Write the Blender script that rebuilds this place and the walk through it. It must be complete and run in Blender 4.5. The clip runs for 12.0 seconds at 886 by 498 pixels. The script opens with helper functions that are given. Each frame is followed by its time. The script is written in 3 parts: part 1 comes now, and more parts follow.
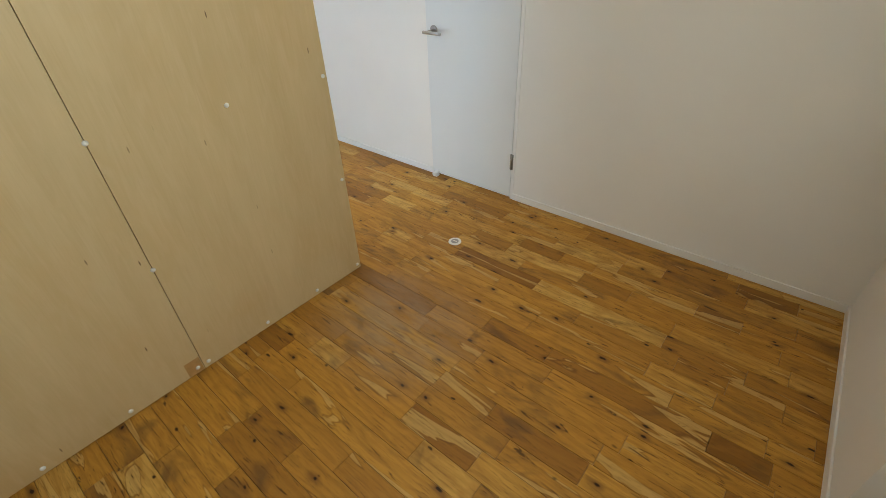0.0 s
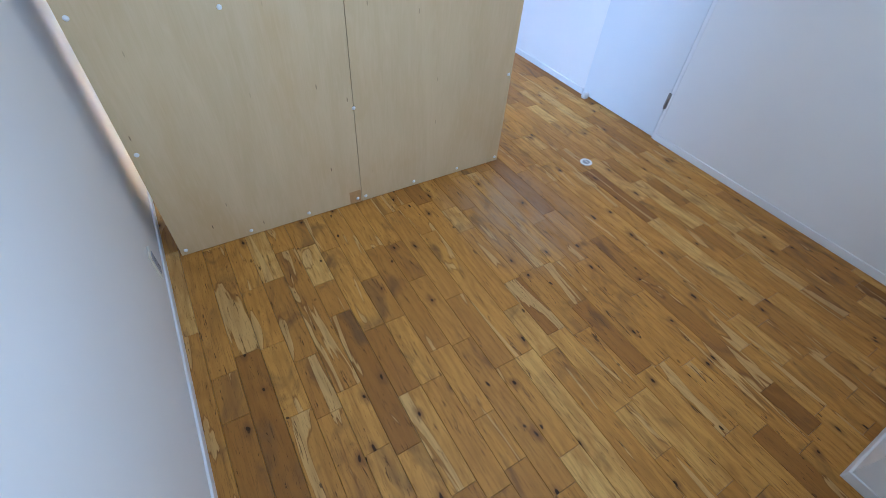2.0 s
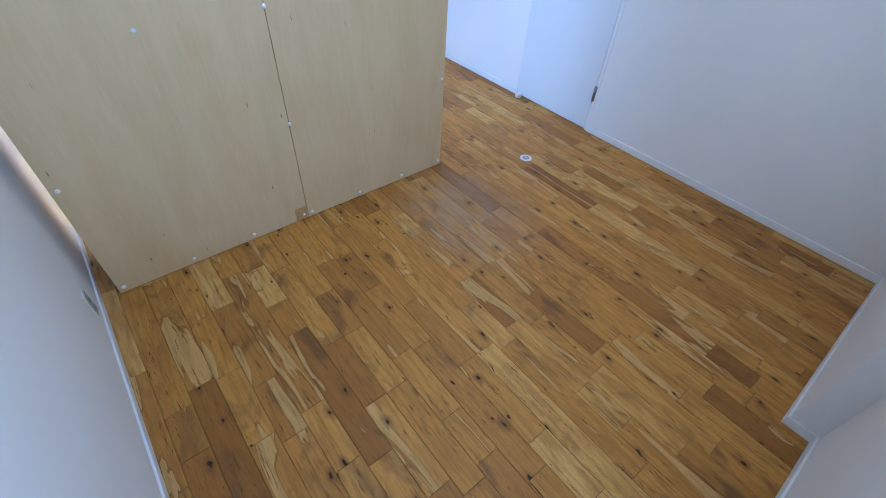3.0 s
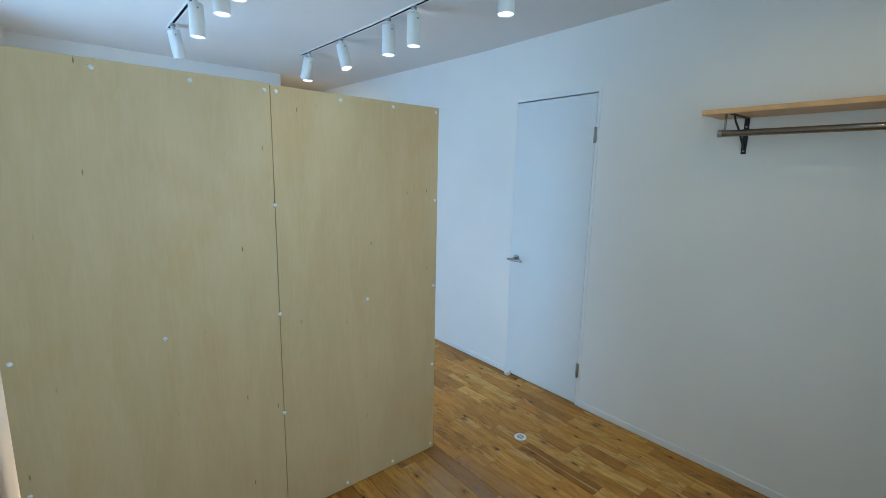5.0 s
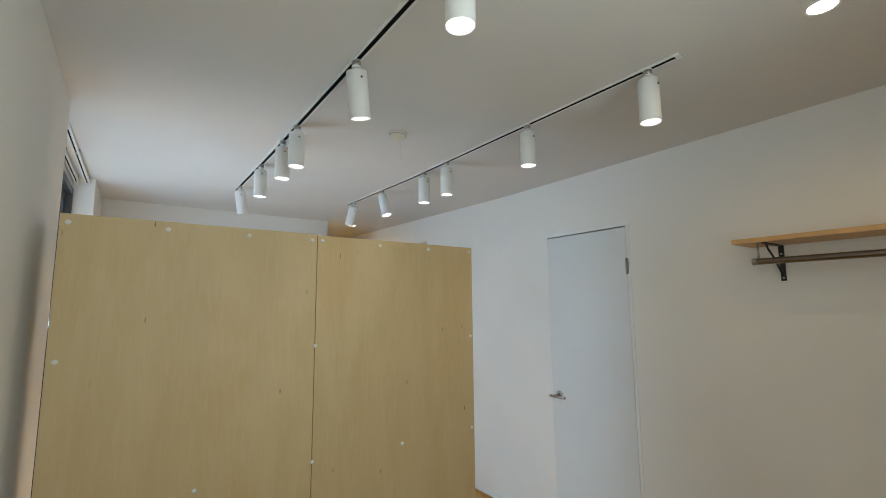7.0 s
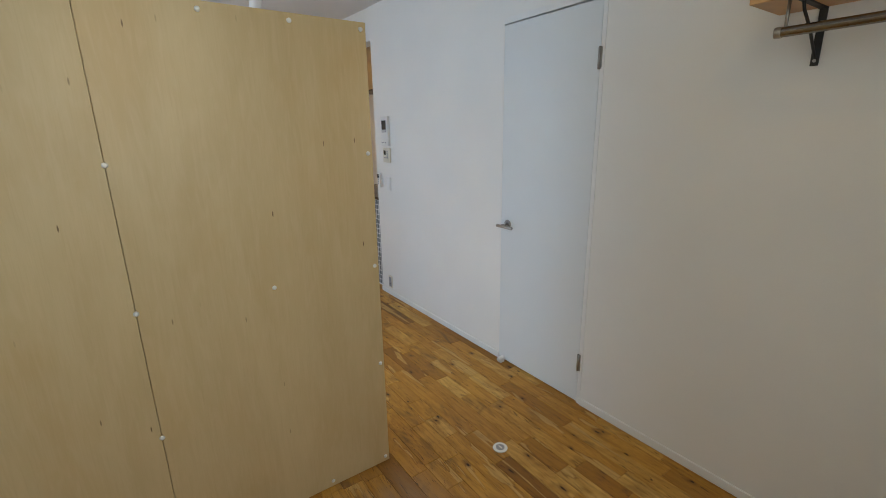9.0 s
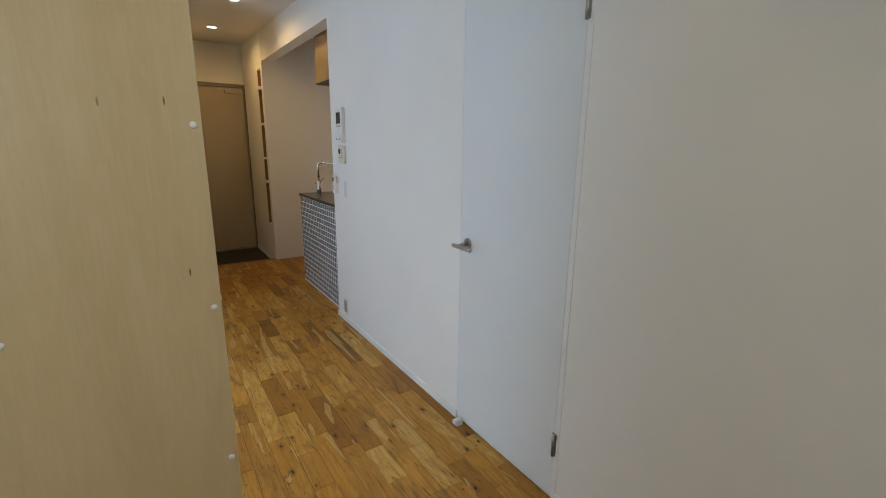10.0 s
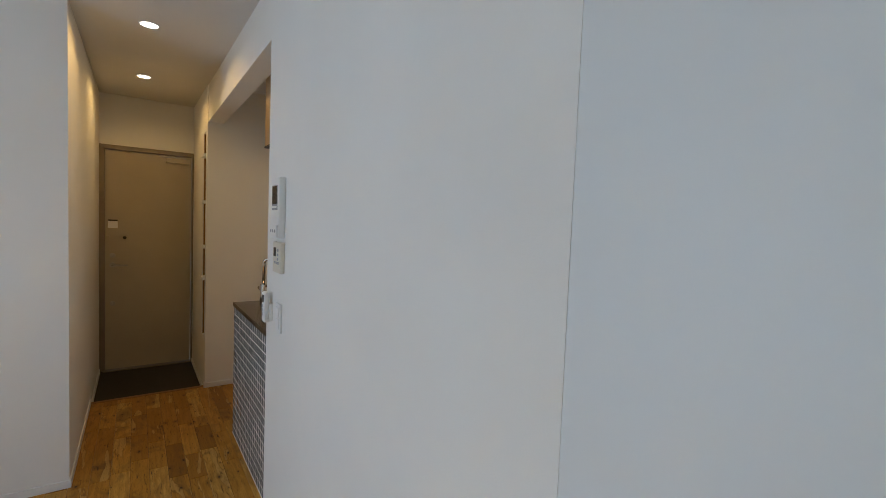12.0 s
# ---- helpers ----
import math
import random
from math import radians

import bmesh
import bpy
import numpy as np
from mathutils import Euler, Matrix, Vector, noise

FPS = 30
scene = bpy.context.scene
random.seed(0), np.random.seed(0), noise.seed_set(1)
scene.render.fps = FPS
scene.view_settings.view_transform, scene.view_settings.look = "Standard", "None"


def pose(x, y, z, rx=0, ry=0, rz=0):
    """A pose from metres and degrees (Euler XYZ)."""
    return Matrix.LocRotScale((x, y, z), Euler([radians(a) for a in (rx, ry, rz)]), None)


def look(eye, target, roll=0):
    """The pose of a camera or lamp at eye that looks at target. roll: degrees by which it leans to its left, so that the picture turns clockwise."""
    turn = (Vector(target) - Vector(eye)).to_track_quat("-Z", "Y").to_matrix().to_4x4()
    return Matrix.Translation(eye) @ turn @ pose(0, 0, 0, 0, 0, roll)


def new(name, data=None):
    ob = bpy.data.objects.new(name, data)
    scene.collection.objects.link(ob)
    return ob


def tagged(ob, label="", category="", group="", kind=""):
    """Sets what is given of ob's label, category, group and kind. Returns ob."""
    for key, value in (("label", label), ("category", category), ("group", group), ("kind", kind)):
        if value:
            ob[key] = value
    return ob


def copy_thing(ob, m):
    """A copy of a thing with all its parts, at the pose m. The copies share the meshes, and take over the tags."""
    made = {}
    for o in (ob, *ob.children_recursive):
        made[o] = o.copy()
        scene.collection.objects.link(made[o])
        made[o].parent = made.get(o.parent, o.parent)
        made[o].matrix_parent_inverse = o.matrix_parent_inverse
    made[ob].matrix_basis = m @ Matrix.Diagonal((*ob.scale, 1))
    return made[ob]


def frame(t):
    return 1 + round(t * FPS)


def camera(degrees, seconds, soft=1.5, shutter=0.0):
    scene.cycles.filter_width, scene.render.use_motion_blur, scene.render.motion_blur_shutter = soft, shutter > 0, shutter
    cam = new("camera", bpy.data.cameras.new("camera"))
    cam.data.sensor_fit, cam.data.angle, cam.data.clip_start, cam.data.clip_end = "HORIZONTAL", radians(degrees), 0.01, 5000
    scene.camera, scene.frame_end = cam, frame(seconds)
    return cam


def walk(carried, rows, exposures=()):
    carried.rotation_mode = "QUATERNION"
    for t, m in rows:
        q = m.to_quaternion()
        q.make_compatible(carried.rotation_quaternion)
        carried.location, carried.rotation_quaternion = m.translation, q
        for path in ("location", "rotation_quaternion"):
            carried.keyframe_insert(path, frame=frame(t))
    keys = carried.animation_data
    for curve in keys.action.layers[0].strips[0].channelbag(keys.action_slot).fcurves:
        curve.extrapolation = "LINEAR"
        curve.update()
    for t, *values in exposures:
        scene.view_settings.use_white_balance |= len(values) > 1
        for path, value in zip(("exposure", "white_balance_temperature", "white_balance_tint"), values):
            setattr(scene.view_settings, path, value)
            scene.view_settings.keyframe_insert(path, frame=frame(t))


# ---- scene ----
cam = camera(90.5, 12.0, soft=0.7)
PATH = [
    (0, (0.879, 1.362, 1.414), (-0.181, 2.59, 0.243), -2.3),
    (0.3, (0.863, 1.252, 1.419), (-0.296, 2.295, 0.166), -2.8),
    (0.5, (0.857, 1.186, 1.439), (-0.318, 2.14, 0.131), -1.1),
    (1, (0.939, 1.099, 1.452), (-0.274, 1.854, 0.052), 0.8),
    (1.5, (0.986, 1.029, 1.463), (-0.216, 1.737, 0.03), 3.3),
    (2, (1.017, 1.015, 1.463), (-0.139, 1.797, 0.031), 4.9),
    (2.5, (1.039, 1.024, 1.464), (-0.051, 1.906, 0.038), 4.8),
    (2.7, (1.042, 1.023, 1.464), (-0.024, 1.937, 0.04), 4.6),
    (4.3, (1.134, 1.035, 1.507), (-0.192, 2.222, 0.596), 2.0),
    (4.5, (1.136, 1.019, 1.535), (-0.254, 2.246, 0.784), 1.8),
    (5, (1.154, 1.0, 1.57), (-0.356, 2.266, 1.228), 1.2),
    (5.5, (1.177, 0.981, 1.604), (-0.384, 2.23, 1.667), 0.8),
    (6, (1.199, 0.979, 1.608), (-0.376, 2.173, 1.919), 0.0),
    (6.5, (1.203, 0.98, 1.603), (-0.388, 2.139, 1.957), -0.3),
    (7, (1.188, 0.987, 1.596), (-0.436, 2.128, 1.843), -0.5),
    (7.5, (1.169, 1.023, 1.571), (-0.485, 2.148, 1.584), -1.2),
    (7.7, (1.156, 1.053, 1.555), (-0.502, 2.168, 1.462), -1.5),
    (9.3, (0.864, 1.874, 1.47), (-0.698, 2.999, 0.927), -0.3),
    (9.5, (0.795, 2.011, 1.437), (-0.756, 3.16, 0.915), 0.1),
    (10, (0.582, 2.337, 1.387), (-1.034, 3.421, 0.926), 0.7),
    (10.5, (0.235, 2.596, 1.399), (-1.452, 3.577, 0.958), 0.7),
    (11, (-0.076, 2.823, 1.402), (-1.823, 3.737, 1.063), -0.0),
    (11.5, (-0.402, 2.947, 1.434), (-2.139, 3.921, 1.247), 1.0),
    (12, (-0.671, 3.054, 1.462), (-2.308, 4.199, 1.362), 2.2),
]
SPOT_WATTS, DOWN_WATTS = 2.0, 5.6
EXPOSURES = [(0.0, 1.60, 6120, 9), (0.5, 1.80, 5820, 10), (1.0, 1.92, 4970, 12), (1.5, 1.95, 4520, 13), (2.5, 1.88, 4230, 17), (4.3, 1.75, 4020, 2), (4.5, 1.65, 3970, -2), (5.0, 1.40, 4620, 1),
             (5.5, 1.20, 5170, 4), (6.5, 1.12, 5720, 7), (7.5, 1.12, 6020, 9), (9.5, 1.16, 5770, 11), (10.5, 1.14, 5720, 10), (11.0, 1.08, 5820, 10), (12.0, 1.0, 5820, 11)]
walk(cam, [(t, look(eye, target, roll)) for t, eye, target, roll in PATH], EXPOSURES)

# ---- world and sun ----
world = bpy.data.worlds.new("sky")
scene.world = world
world.use_nodes = True
wn = world.node_tree.nodes
sky = wn.new("ShaderNodeTexSky")
sky.sky_type = "NISHITA"
sky.sun_disc = False
sky.sun_elevation = radians(54)
sky.sun_rotation = radians(209)
world.node_tree.links.new(sky.outputs[0], wn["Background"].inputs[0])
wn["Background"].inputs[1].default_value = 0.05
sun = new("sun", bpy.data.lights.new("sun", "SUN"))
sun.data.energy = 4.0
sun.data.angle = radians(0.6)
sun.data.color = (1.0, 0.95, 0.87)
sun.matrix_world = look((-6.2, -7.0, 12.0), (-2.0, 0.7, 0.0))
sky_light = new("window_daylight", bpy.data.lights.new("window_daylight", "AREA"))
sky_light.data.shape = "RECTANGLE"
sky_light.data.size, sky_light.data.size_y = 1.5, 2.1
sky_light.data.energy = 10.0
sky_light.data.color = (0.56, 0.78, 1.0)
sky_light.matrix_world = look((-2.06, 0.50, 1.15), (-1.3, 3.0, 2.4))


east_light = new("window_daylight", bpy.data.lights.new("window_daylight", "AREA"))
east_light.data.shape = "RECTANGLE"
east_light.data.size, east_light.data.size_y = 1.2, 0.92
east_light.data.energy = 5.4
east_light.data.color = (0.96, 1.0, 0.89)
east_light.matrix_world = look((1.445, 1.52, 1.72), (-1.0, 1.52, 1.50))


# ---- materials ----
def material(name, rough=0.5, metal=0.0):
    m = bpy.data.materials.new(name)
    m.use_nodes = True
    b = m.node_tree.nodes["Principled BSDF"]
    b.inputs["Roughness"].default_value = rough
    b.inputs["Metallic"].default_value = metal
    return m, m.node_tree.nodes, m.node_tree.links, b


def mix(nodes, links, fac, a, b, blend="MIX"):
    n = nodes.new("ShaderNodeMix")
    n.data_type, n.blend_type = "RGBA", blend
    for socket, v in ((0, fac), (6, a), (7, b)):
        if isinstance(v, (int, float)):
            n.inputs[socket].default_value = v
        elif isinstance(v, tuple):
            n.inputs[socket].default_value = (*v, 1)
        else:
            links.new(v, n.inputs[socket])
    return n.outputs[2]


def ramp(nodes, links, value, stops):
    n = nodes.new("ShaderNodeValToRGB")
    e = n.color_ramp.elements
    while len(e) < len(stops):
        e.new(0.5)
    for k, (p, c) in zip(e, stops):
        k.position = p
        k.color = (c, c, c, 1) if isinstance(c, (int, float)) else (*c, 1)
    links.new(value, n.inputs[0])
    return n.outputs[0]


def noise_tex(nodes, links, vector, scale, detail=4, rough=0.5, distortion=0.0):
    n = nodes.new("ShaderNodeTexNoise")
    n.inputs["Scale"].default_value = scale
    n.inputs["Detail"].default_value = detail
    n.inputs["Roughness"].default_value = rough
    n.inputs["Distortion"].default_value = distortion
    links.new(vector, n.inputs["Vector"])
    return n.outputs["Fac"]


def mapped(nodes, links, vector, scale, offset=None):
    n = nodes.new("ShaderNodeMapping")
    n.inputs["Scale"].default_value = scale
    links.new(vector, n.inputs["Vector"])
    if offset is not None:
        links.new(offset, n.inputs["Location"])
    return n.outputs[0]


def bump(nodes, links, bsdf, height, strength, distance):
    n = nodes.new("ShaderNodeBump")
    n.inputs["Strength"].default_value = strength
    n.inputs["Distance"].default_value = distance
    links.new(height, n.inputs["Height"])
    links.new(n.outputs[0], bsdf.inputs["Normal"])


def plain(name, colour, rough=0.5, metal=0.0, vary=0.06, scale=6.0, grain=180.0, relief=0.05, spec=0.5):
    """A surface with broad unevenness, fine grain and slight relief."""
    m, n, l, b = material(name, rough, metal)
    p = n.new("ShaderNodeNewGeometry").outputs["Position"]
    broad, fine = noise_tex(n, l, p, scale), noise_tex(n, l, p, grain, 2)
    dark = tuple(c * (1 - vary) for c in colour)
    light = tuple(min(1, c * (1 + vary)) for c in colour)
    c = mix(n, l, ramp(n, l, broad, [(0.3, 0.0), (0.7, 1.0)]), dark, light)
    c = mix(n, l, ramp(n, l, fine, [(0.35, 0.0), (0.65, vary * 0.6)]), c, tuple(k * 0.85 for k in colour))
    l.new(c, b.inputs["Base Color"])
    b.inputs["Specular IOR Level"].default_value = spec
    r = n.new("ShaderNodeMapRange")
    r.inputs[3].default_value, r.inputs[4].default_value = rough * 0.85, min(1, rough * 1.15)
    l.new(broad, r.inputs[0])
    l.new(r.outputs[0], b.inputs["Roughness"])
    if relief:
        bump(n, l, b, fine, relief, 0.002)
    return m


def oak(name, joined):
    """Oiled knotty oak: every stave has its own tone, some pale sapwood, streaks and knots along x."""
    m, n, l, b = material(name, 0.42)
    geo = n.new("ShaderNodeNewGeometry")
    rnd = geo.outputs["Random Per Island"] if joined else n.new("ShaderNodeObjectInfo").outputs["Random"]
    wn1 = n.new("ShaderNodeTexWhiteNoise")
    wn1.noise_dimensions = "1D"
    l.new(rnd, wn1.inputs["W"])
    shift = n.new("ShaderNodeVectorMath")
    shift.operation = "MULTIPLY_ADD"
    l.new(wn1.outputs["Color"], shift.inputs[0])
    shift.inputs[1].default_value = (40, 40, 40)
    l.new(geo.outputs["Position"], shift.inputs[2])
    pos = shift.outputs[0]
    rgb = n.new("ShaderNodeSeparateColor")
    l.new(wn1.outputs["Color"], rgb.inputs[0])
    tone = ramp(n, l, rgb.outputs[0], [(0.0, (0.21, 0.092, 0.017)), (0.12, (0.34, 0.158, 0.028)), (0.35, (0.44, 0.222, 0.041)), (0.6, (0.48, 0.240, 0.040)), (0.85, (0.54, 0.292, 0.058)), (1.0, (0.62, 0.385, 0.115))])
    # broad figure, stretched along the stave
    figure = noise_tex(n, l, mapped(n, l, pos, (3.4, 11, 11)), 1.0, 5, 0.55, 1.8)
    c = mix(n, l, ramp(n, l, figure, [(0.40, 0.0), (0.64, 0.6)]), tone, (0.32, 0.148, 0.026))
    # grey-brown stain on some staves
    stain = noise_tex(n, l, mapped(n, l, pos, (3.2, 7, 7)), 1.0, 4, 0.6, 0.8)
    c = mix(n, l, ramp(n, l, stain, [(0.55, 0.0), (0.70, 0.75)]), c, (0.125, 0.068, 0.032))
    # pale sapwood along one edge
    sap = noise_tex(n, l, mapped(n, l, pos, (1.6, 12, 12)), 1.0, 3, 0.5, 0.9)
    c = mix(n, l, ramp(n, l, sap, [(0.606, 0.0), (0.616, 0.7), (0.626, 0.0)]), c, (0.13, 0.055, 0.018))
    c = mix(n, l, ramp(n, l, sap, [(0.620, 0.0), (0.628, 0.7)]), c, (0.57, 0.37, 0.14))
    # growth rings
    w = n.new("ShaderNodeTexWave")
    w.wave_type, w.bands_direction = "BANDS", "Y"
    w.inputs["Scale"].default_value = 10
    w.inputs["Distortion"].default_value = 16
    w.inputs["Detail"].default_value = 3
    w.inputs["Detail Scale"].default_value = 0.7
    l.new(mapped(n, l, pos, (0.16, 1, 1)), w.inputs["Vector"])
    c = mix(n, l, ramp(n, l, w.outputs["Fac"], [(0.55, 0.0), (1.0, 0.22)]), c, (0.17, 0.075, 0.02))
    # pores
    pore = noise_tex(n, l, mapped(n, l, pos, (16, 260, 260)), 1.0, 3, 0.6, 1.0)
    c = mix(n, l, ramp(n, l, pore, [(0.55, 0.0), (0.68, 0.5)]), c, (0.11, 0.05, 0.018))
    # dark cracks
    crack = noise_tex(n, l, mapped(n, l, pos, (6, 60, 60)), 1.0, 4, 0.65, 2.0)
    c = mix(n, l, ramp(n, l, crack, [(0.635, 0.0), (0.65, 0.85)]), c, (0.05, 0.022, 0.01))
    # knots
    v = n.new("ShaderNodeTexVoronoi")
    v.voronoi_dimensions = "2D"
    v.inputs["Scale"].default_value = 1.0
    warp = n.new("ShaderNodeTexNoise")
    warp.inputs["Scale"].default_value = 22
    warp.inputs["Detail"].default_value = 2
    l.new(pos, warp.inputs["Vector"])
    bent = n.new("ShaderNodeVectorMath")
    bent.operation = "MULTIPLY_ADD"
    l.new(warp.outputs["Color"], bent.inputs[0])
    bent.inputs[1].default_value = (0.05, 0.018, 0)
    l.new(pos, bent.inputs[2])
    l.new(mapped(n, l, bent.outputs[0], (5.0, 9.5, 1)), v.inputs["Vector"])
    pick = n.new("ShaderNodeSeparateColor")
    l.new(v.outputs["Color"], pick.inputs[0])
    for stops, gate, dark in (([(0.04, 0.8), (0.20, 0.0)], [(0.70, 0.0), (0.80, 1.0)], (0.15, 0.066, 0.022)), ([(0.035, 1.0), (0.055, 0.0)], [(0.50, 0.0), (0.7, 1.0)], (0.03, 0.013, 0.007))):
        both = n.new("ShaderNodeMath")
        both.operation = "MULTIPLY"
        l.new(ramp(n, l, v.outputs["Distance"], stops), both.inputs[0])
        l.new(ramp(n, l, pick.outputs[0], gate), both.inputs[1])
        c = mix(n, l, both.outputs[0], c, dark)
    # grey floor sheen painted into the colour by the divider's end, broken by noise
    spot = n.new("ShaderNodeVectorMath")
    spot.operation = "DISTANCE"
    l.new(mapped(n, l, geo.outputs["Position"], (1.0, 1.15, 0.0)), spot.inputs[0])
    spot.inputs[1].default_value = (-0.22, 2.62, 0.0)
    sheen = n.new("ShaderNodeMath")
    sheen.operation = "MULTIPLY"
    l.new(ramp(n, l, spot.outputs["Value"], [(0.15, 0.45), (0.48, 0.0)]), sheen.inputs[0])
    l.new(ramp(n, l, noise_tex(n, l, mapped(n, l, pos, (4, 14, 14)), 1.0, 4, 0.6), [(0.35, 0.2), (0.6, 1.0)]), sheen.inputs[1])
    c = mix(n, l, 1.0, c, (1.0, 0.985, 0.80), "MULTIPLY")
    c = mix(n, l, sheen.outputs[0], c, (0.36, 0.29, 0.21))
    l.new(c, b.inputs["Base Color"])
    r = n.new("ShaderNodeMapRange")
    r.inputs[3].default_value, r.inputs[4].default_value = 0.34, 0.55
    l.new(figure, r.inputs[0])
    l.new(r.outputs[0], b.inputs["Roughness"])
    b.inputs["Specular IOR Level"].default_value = 0.24
    bump(n, l, b, pore, 0.15, 0.001)
    return m


def plywood(name):
    """Pale birch plywood: upright soft figure, short dark flecks, faint brown clouds."""
    m, n, l, b = material(name, 0.45)
    geo = n.new("ShaderNodeNewGeometry")
    oi = n.new("ShaderNodeObjectInfo")
    shift = n.new("ShaderNodeVectorMath")
    shift.operation = "ADD"
    l.new(geo.outputs["Position"], shift.inputs[0])
    l.new(oi.outputs["Random"], shift.inputs[1])
    pos = shift.outputs[0]
    figure = noise_tex(n, l, mapped(n, l, pos, (5, 5, 0.9)), 1.0, 5, 0.55, 1.2)
    c = mix(n, l, ramp(n, l, figure, [(0.3, 0.0), (0.7, 1.0)]), (0.555, 0.425, 0.225), (0.625, 0.495, 0.28))
    cloud = noise_tex(n, l, mapped(n, l, pos, (2.2, 2.2, 1.4)), 1.0, 4, 0.55, 0.5)
    c = mix(n, l, ramp(n, l, cloud, [(0.48, 0.0), (0.74, 0.5)]), c, (0.53, 0.36, 0.15))
    ripple = noise_tex(n, l, mapped(n, l, pos, (30, 30, 5)), 1.0, 3, 0.5, 2.0)
    c = mix(n, l, ramp(n, l, ripple, [(0.45, 0.0), (0.7, 0.22)]), c, (0.68, 0.54, 0.33))
    grain = noise_tex(n, l, mapped(n, l, pos, (260, 260, 7)), 1.0, 2)
    c = mix(n, l, ramp(n, l, grain, [(0.5, 0.0), (0.75, 0.12)]), c, (0.42, 0.29, 0.14))
    v = n.new("ShaderNodeTexVoronoi")
    v.inputs["Scale"].default_value = 1.0
    v.voronoi_dimensions = "2D"
    xyz, flat = n.new("ShaderNodeSeparateXYZ"), n.new("ShaderNodeCombineXYZ")
    l.new(pos, xyz.inputs[0])
    l.new(xyz.outputs["Y"], flat.inputs["X"])
    l.new(xyz.outputs["Z"], flat.inputs["Y"])
    l.new(mapped(n, l, flat.outputs[0], (9.0, 1.9, 1)), v.inputs["Vector"])
    d = ramp(n, l, v.outputs["Distance"], [(0.012, 1.0), (0.024, 0.0)])
    pick = n.new("ShaderNodeSeparateColor")
    l.new(v.outputs["Color"], pick.inputs[0])
    some = n.new("ShaderNodeMath")
    some.operation = "MULTIPLY"
    l.new(d, some.inputs[0])
    l.new(ramp(n, l, pick.outputs[0], [(0.5, 0.0), (0.95, 0.9)]), some.inputs[1])
    c = mix(n, l, some.outputs[0], c, (0.11, 0.06, 0.025))
    l.new(c, b.inputs["Base Color"])
    b.inputs["Specular IOR Level"].default_value = 0.35
    bump(n, l, b, grain, 0.06, 0.001)
    return m


def glowing(name, colour, strength):
    m, n, l, b = material(name, 0.4)
    b.inputs["Base Color"].default_value = (0.8, 0.8, 0.8, 1)
    b.inputs["Emission Color"].default_value = (*colour, 1)
    b.inputs["Emission Strength"].default_value = strength
    return m


def glazing():
    m, n, l, b = material("window_glass", 0.02)
    b.inputs["Base Color"].default_value = (0.93, 0.97, 0.96, 1)
    b.inputs["Transmission Weight"].default_value = 1.0
    b.inputs["IOR"].default_value = 1.45
    return m


WALL = plain("white_wallpaper", (0.81, 0.80, 0.77), 0.85, vary=0.025, scale=1.6, grain=420, relief=0.16, spec=0.2)
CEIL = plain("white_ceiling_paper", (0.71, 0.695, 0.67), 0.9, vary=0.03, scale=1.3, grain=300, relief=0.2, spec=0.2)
TRIM = plain("white_trim", (0.80, 0.80, 0.79), 0.5, vary=0.03, relief=0.02)
DOOR = plain("white_door_laminate", (0.72, 0.745, 0.75), 0.45, vary=0.02, scale=2.0, grain=500, relief=0.03)
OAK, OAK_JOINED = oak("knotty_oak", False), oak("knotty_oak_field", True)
PLY = plywood("birch_plywood")
PATCH = plain("brown_veneer_patch", (0.45, 0.27, 0.10), 0.5, vary=0.12, scale=40)
PLY_EDGE = plain("plywood_edge", (0.50, 0.37, 0.22), 0.7, vary=0.2, scale=90)
SHELF = plain("shelf_pine", (0.58, 0.36, 0.15), 0.45, vary=0.12, scale=12)
# step nosing; also colours the strip that shades the entrance niche
NOSING_AND_SHADE = plain("dark_oak_nosing_and_shade", (0.24, 0.12, 0.04), 0.5, vary=0.12, scale=20)
JOINT = plain("dark_joint", (0.05, 0.028, 0.014), 0.9, vary=0.2)
RAIL_STEEL = plain("dark_rail_steel", (0.24, 0.21, 0.18), 0.25, 1.0, vary=0.02, scale=30)
STEEL = plain("brushed_steel", (0.42, 0.40, 0.37), 0.32, 1.0, vary=0.08, scale=30)
DARK_STEEL = plain("dark_steel_hinge", (0.36, 0.35, 0.33), 0.38, 1.0, vary=0.1, scale=30)
BLACK = plain("black_iron", (0.025, 0.023, 0.022), 0.5, 0.2, vary=0.2, scale=40)
RAIL = plain("black_track_slot", (0.006, 0.006, 0.006), 0.9, vary=0.1, spec=0.1)
WHITE_METAL = plain("white_lamp_paint", (0.80, 0.81, 0.80), 0.35, vary=0.02, scale=20, relief=0.0)
PLASTIC = plain("white_plastic", (0.78, 0.78, 0.76), 0.4, vary=0.02, scale=30, relief=0.0)
IVORY = plain("ivory_plastic", (0.70, 0.66, 0.55), 0.45, vary=0.03, scale=30, relief=0.0)
SCREEN = plain("dark_screen", (0.03, 0.033, 0.036), 0.15, vary=0.1, relief=0.0)
GREY = plain("grey_plastic", (0.30, 0.31, 0.33), 0.5, vary=0.05, relief=0.0)
ENTRY = plain("beige_steel_door", (0.42, 0.36, 0.26), 0.5, vary=0.04, scale=3, relief=0.03)
FRAME = plain("grey_brown_frame", (0.22, 0.18, 0.13), 0.5, 0.3, vary=0.06, scale=20)
MORTAR = plain("dark_entry_mortar", (0.032, 0.027, 0.023), 0.8, vary=0.25, scale=14, relief=0.3)
GROUT = plain("white_grout", (0.80, 0.80, 0.78), 0.85, vary=0.06, scale=30)
TILE = plain("grey_glazed_tile", (0.20, 0.22, 0.225), 0.18, vary=0.12, scale=14, relief=0.0)
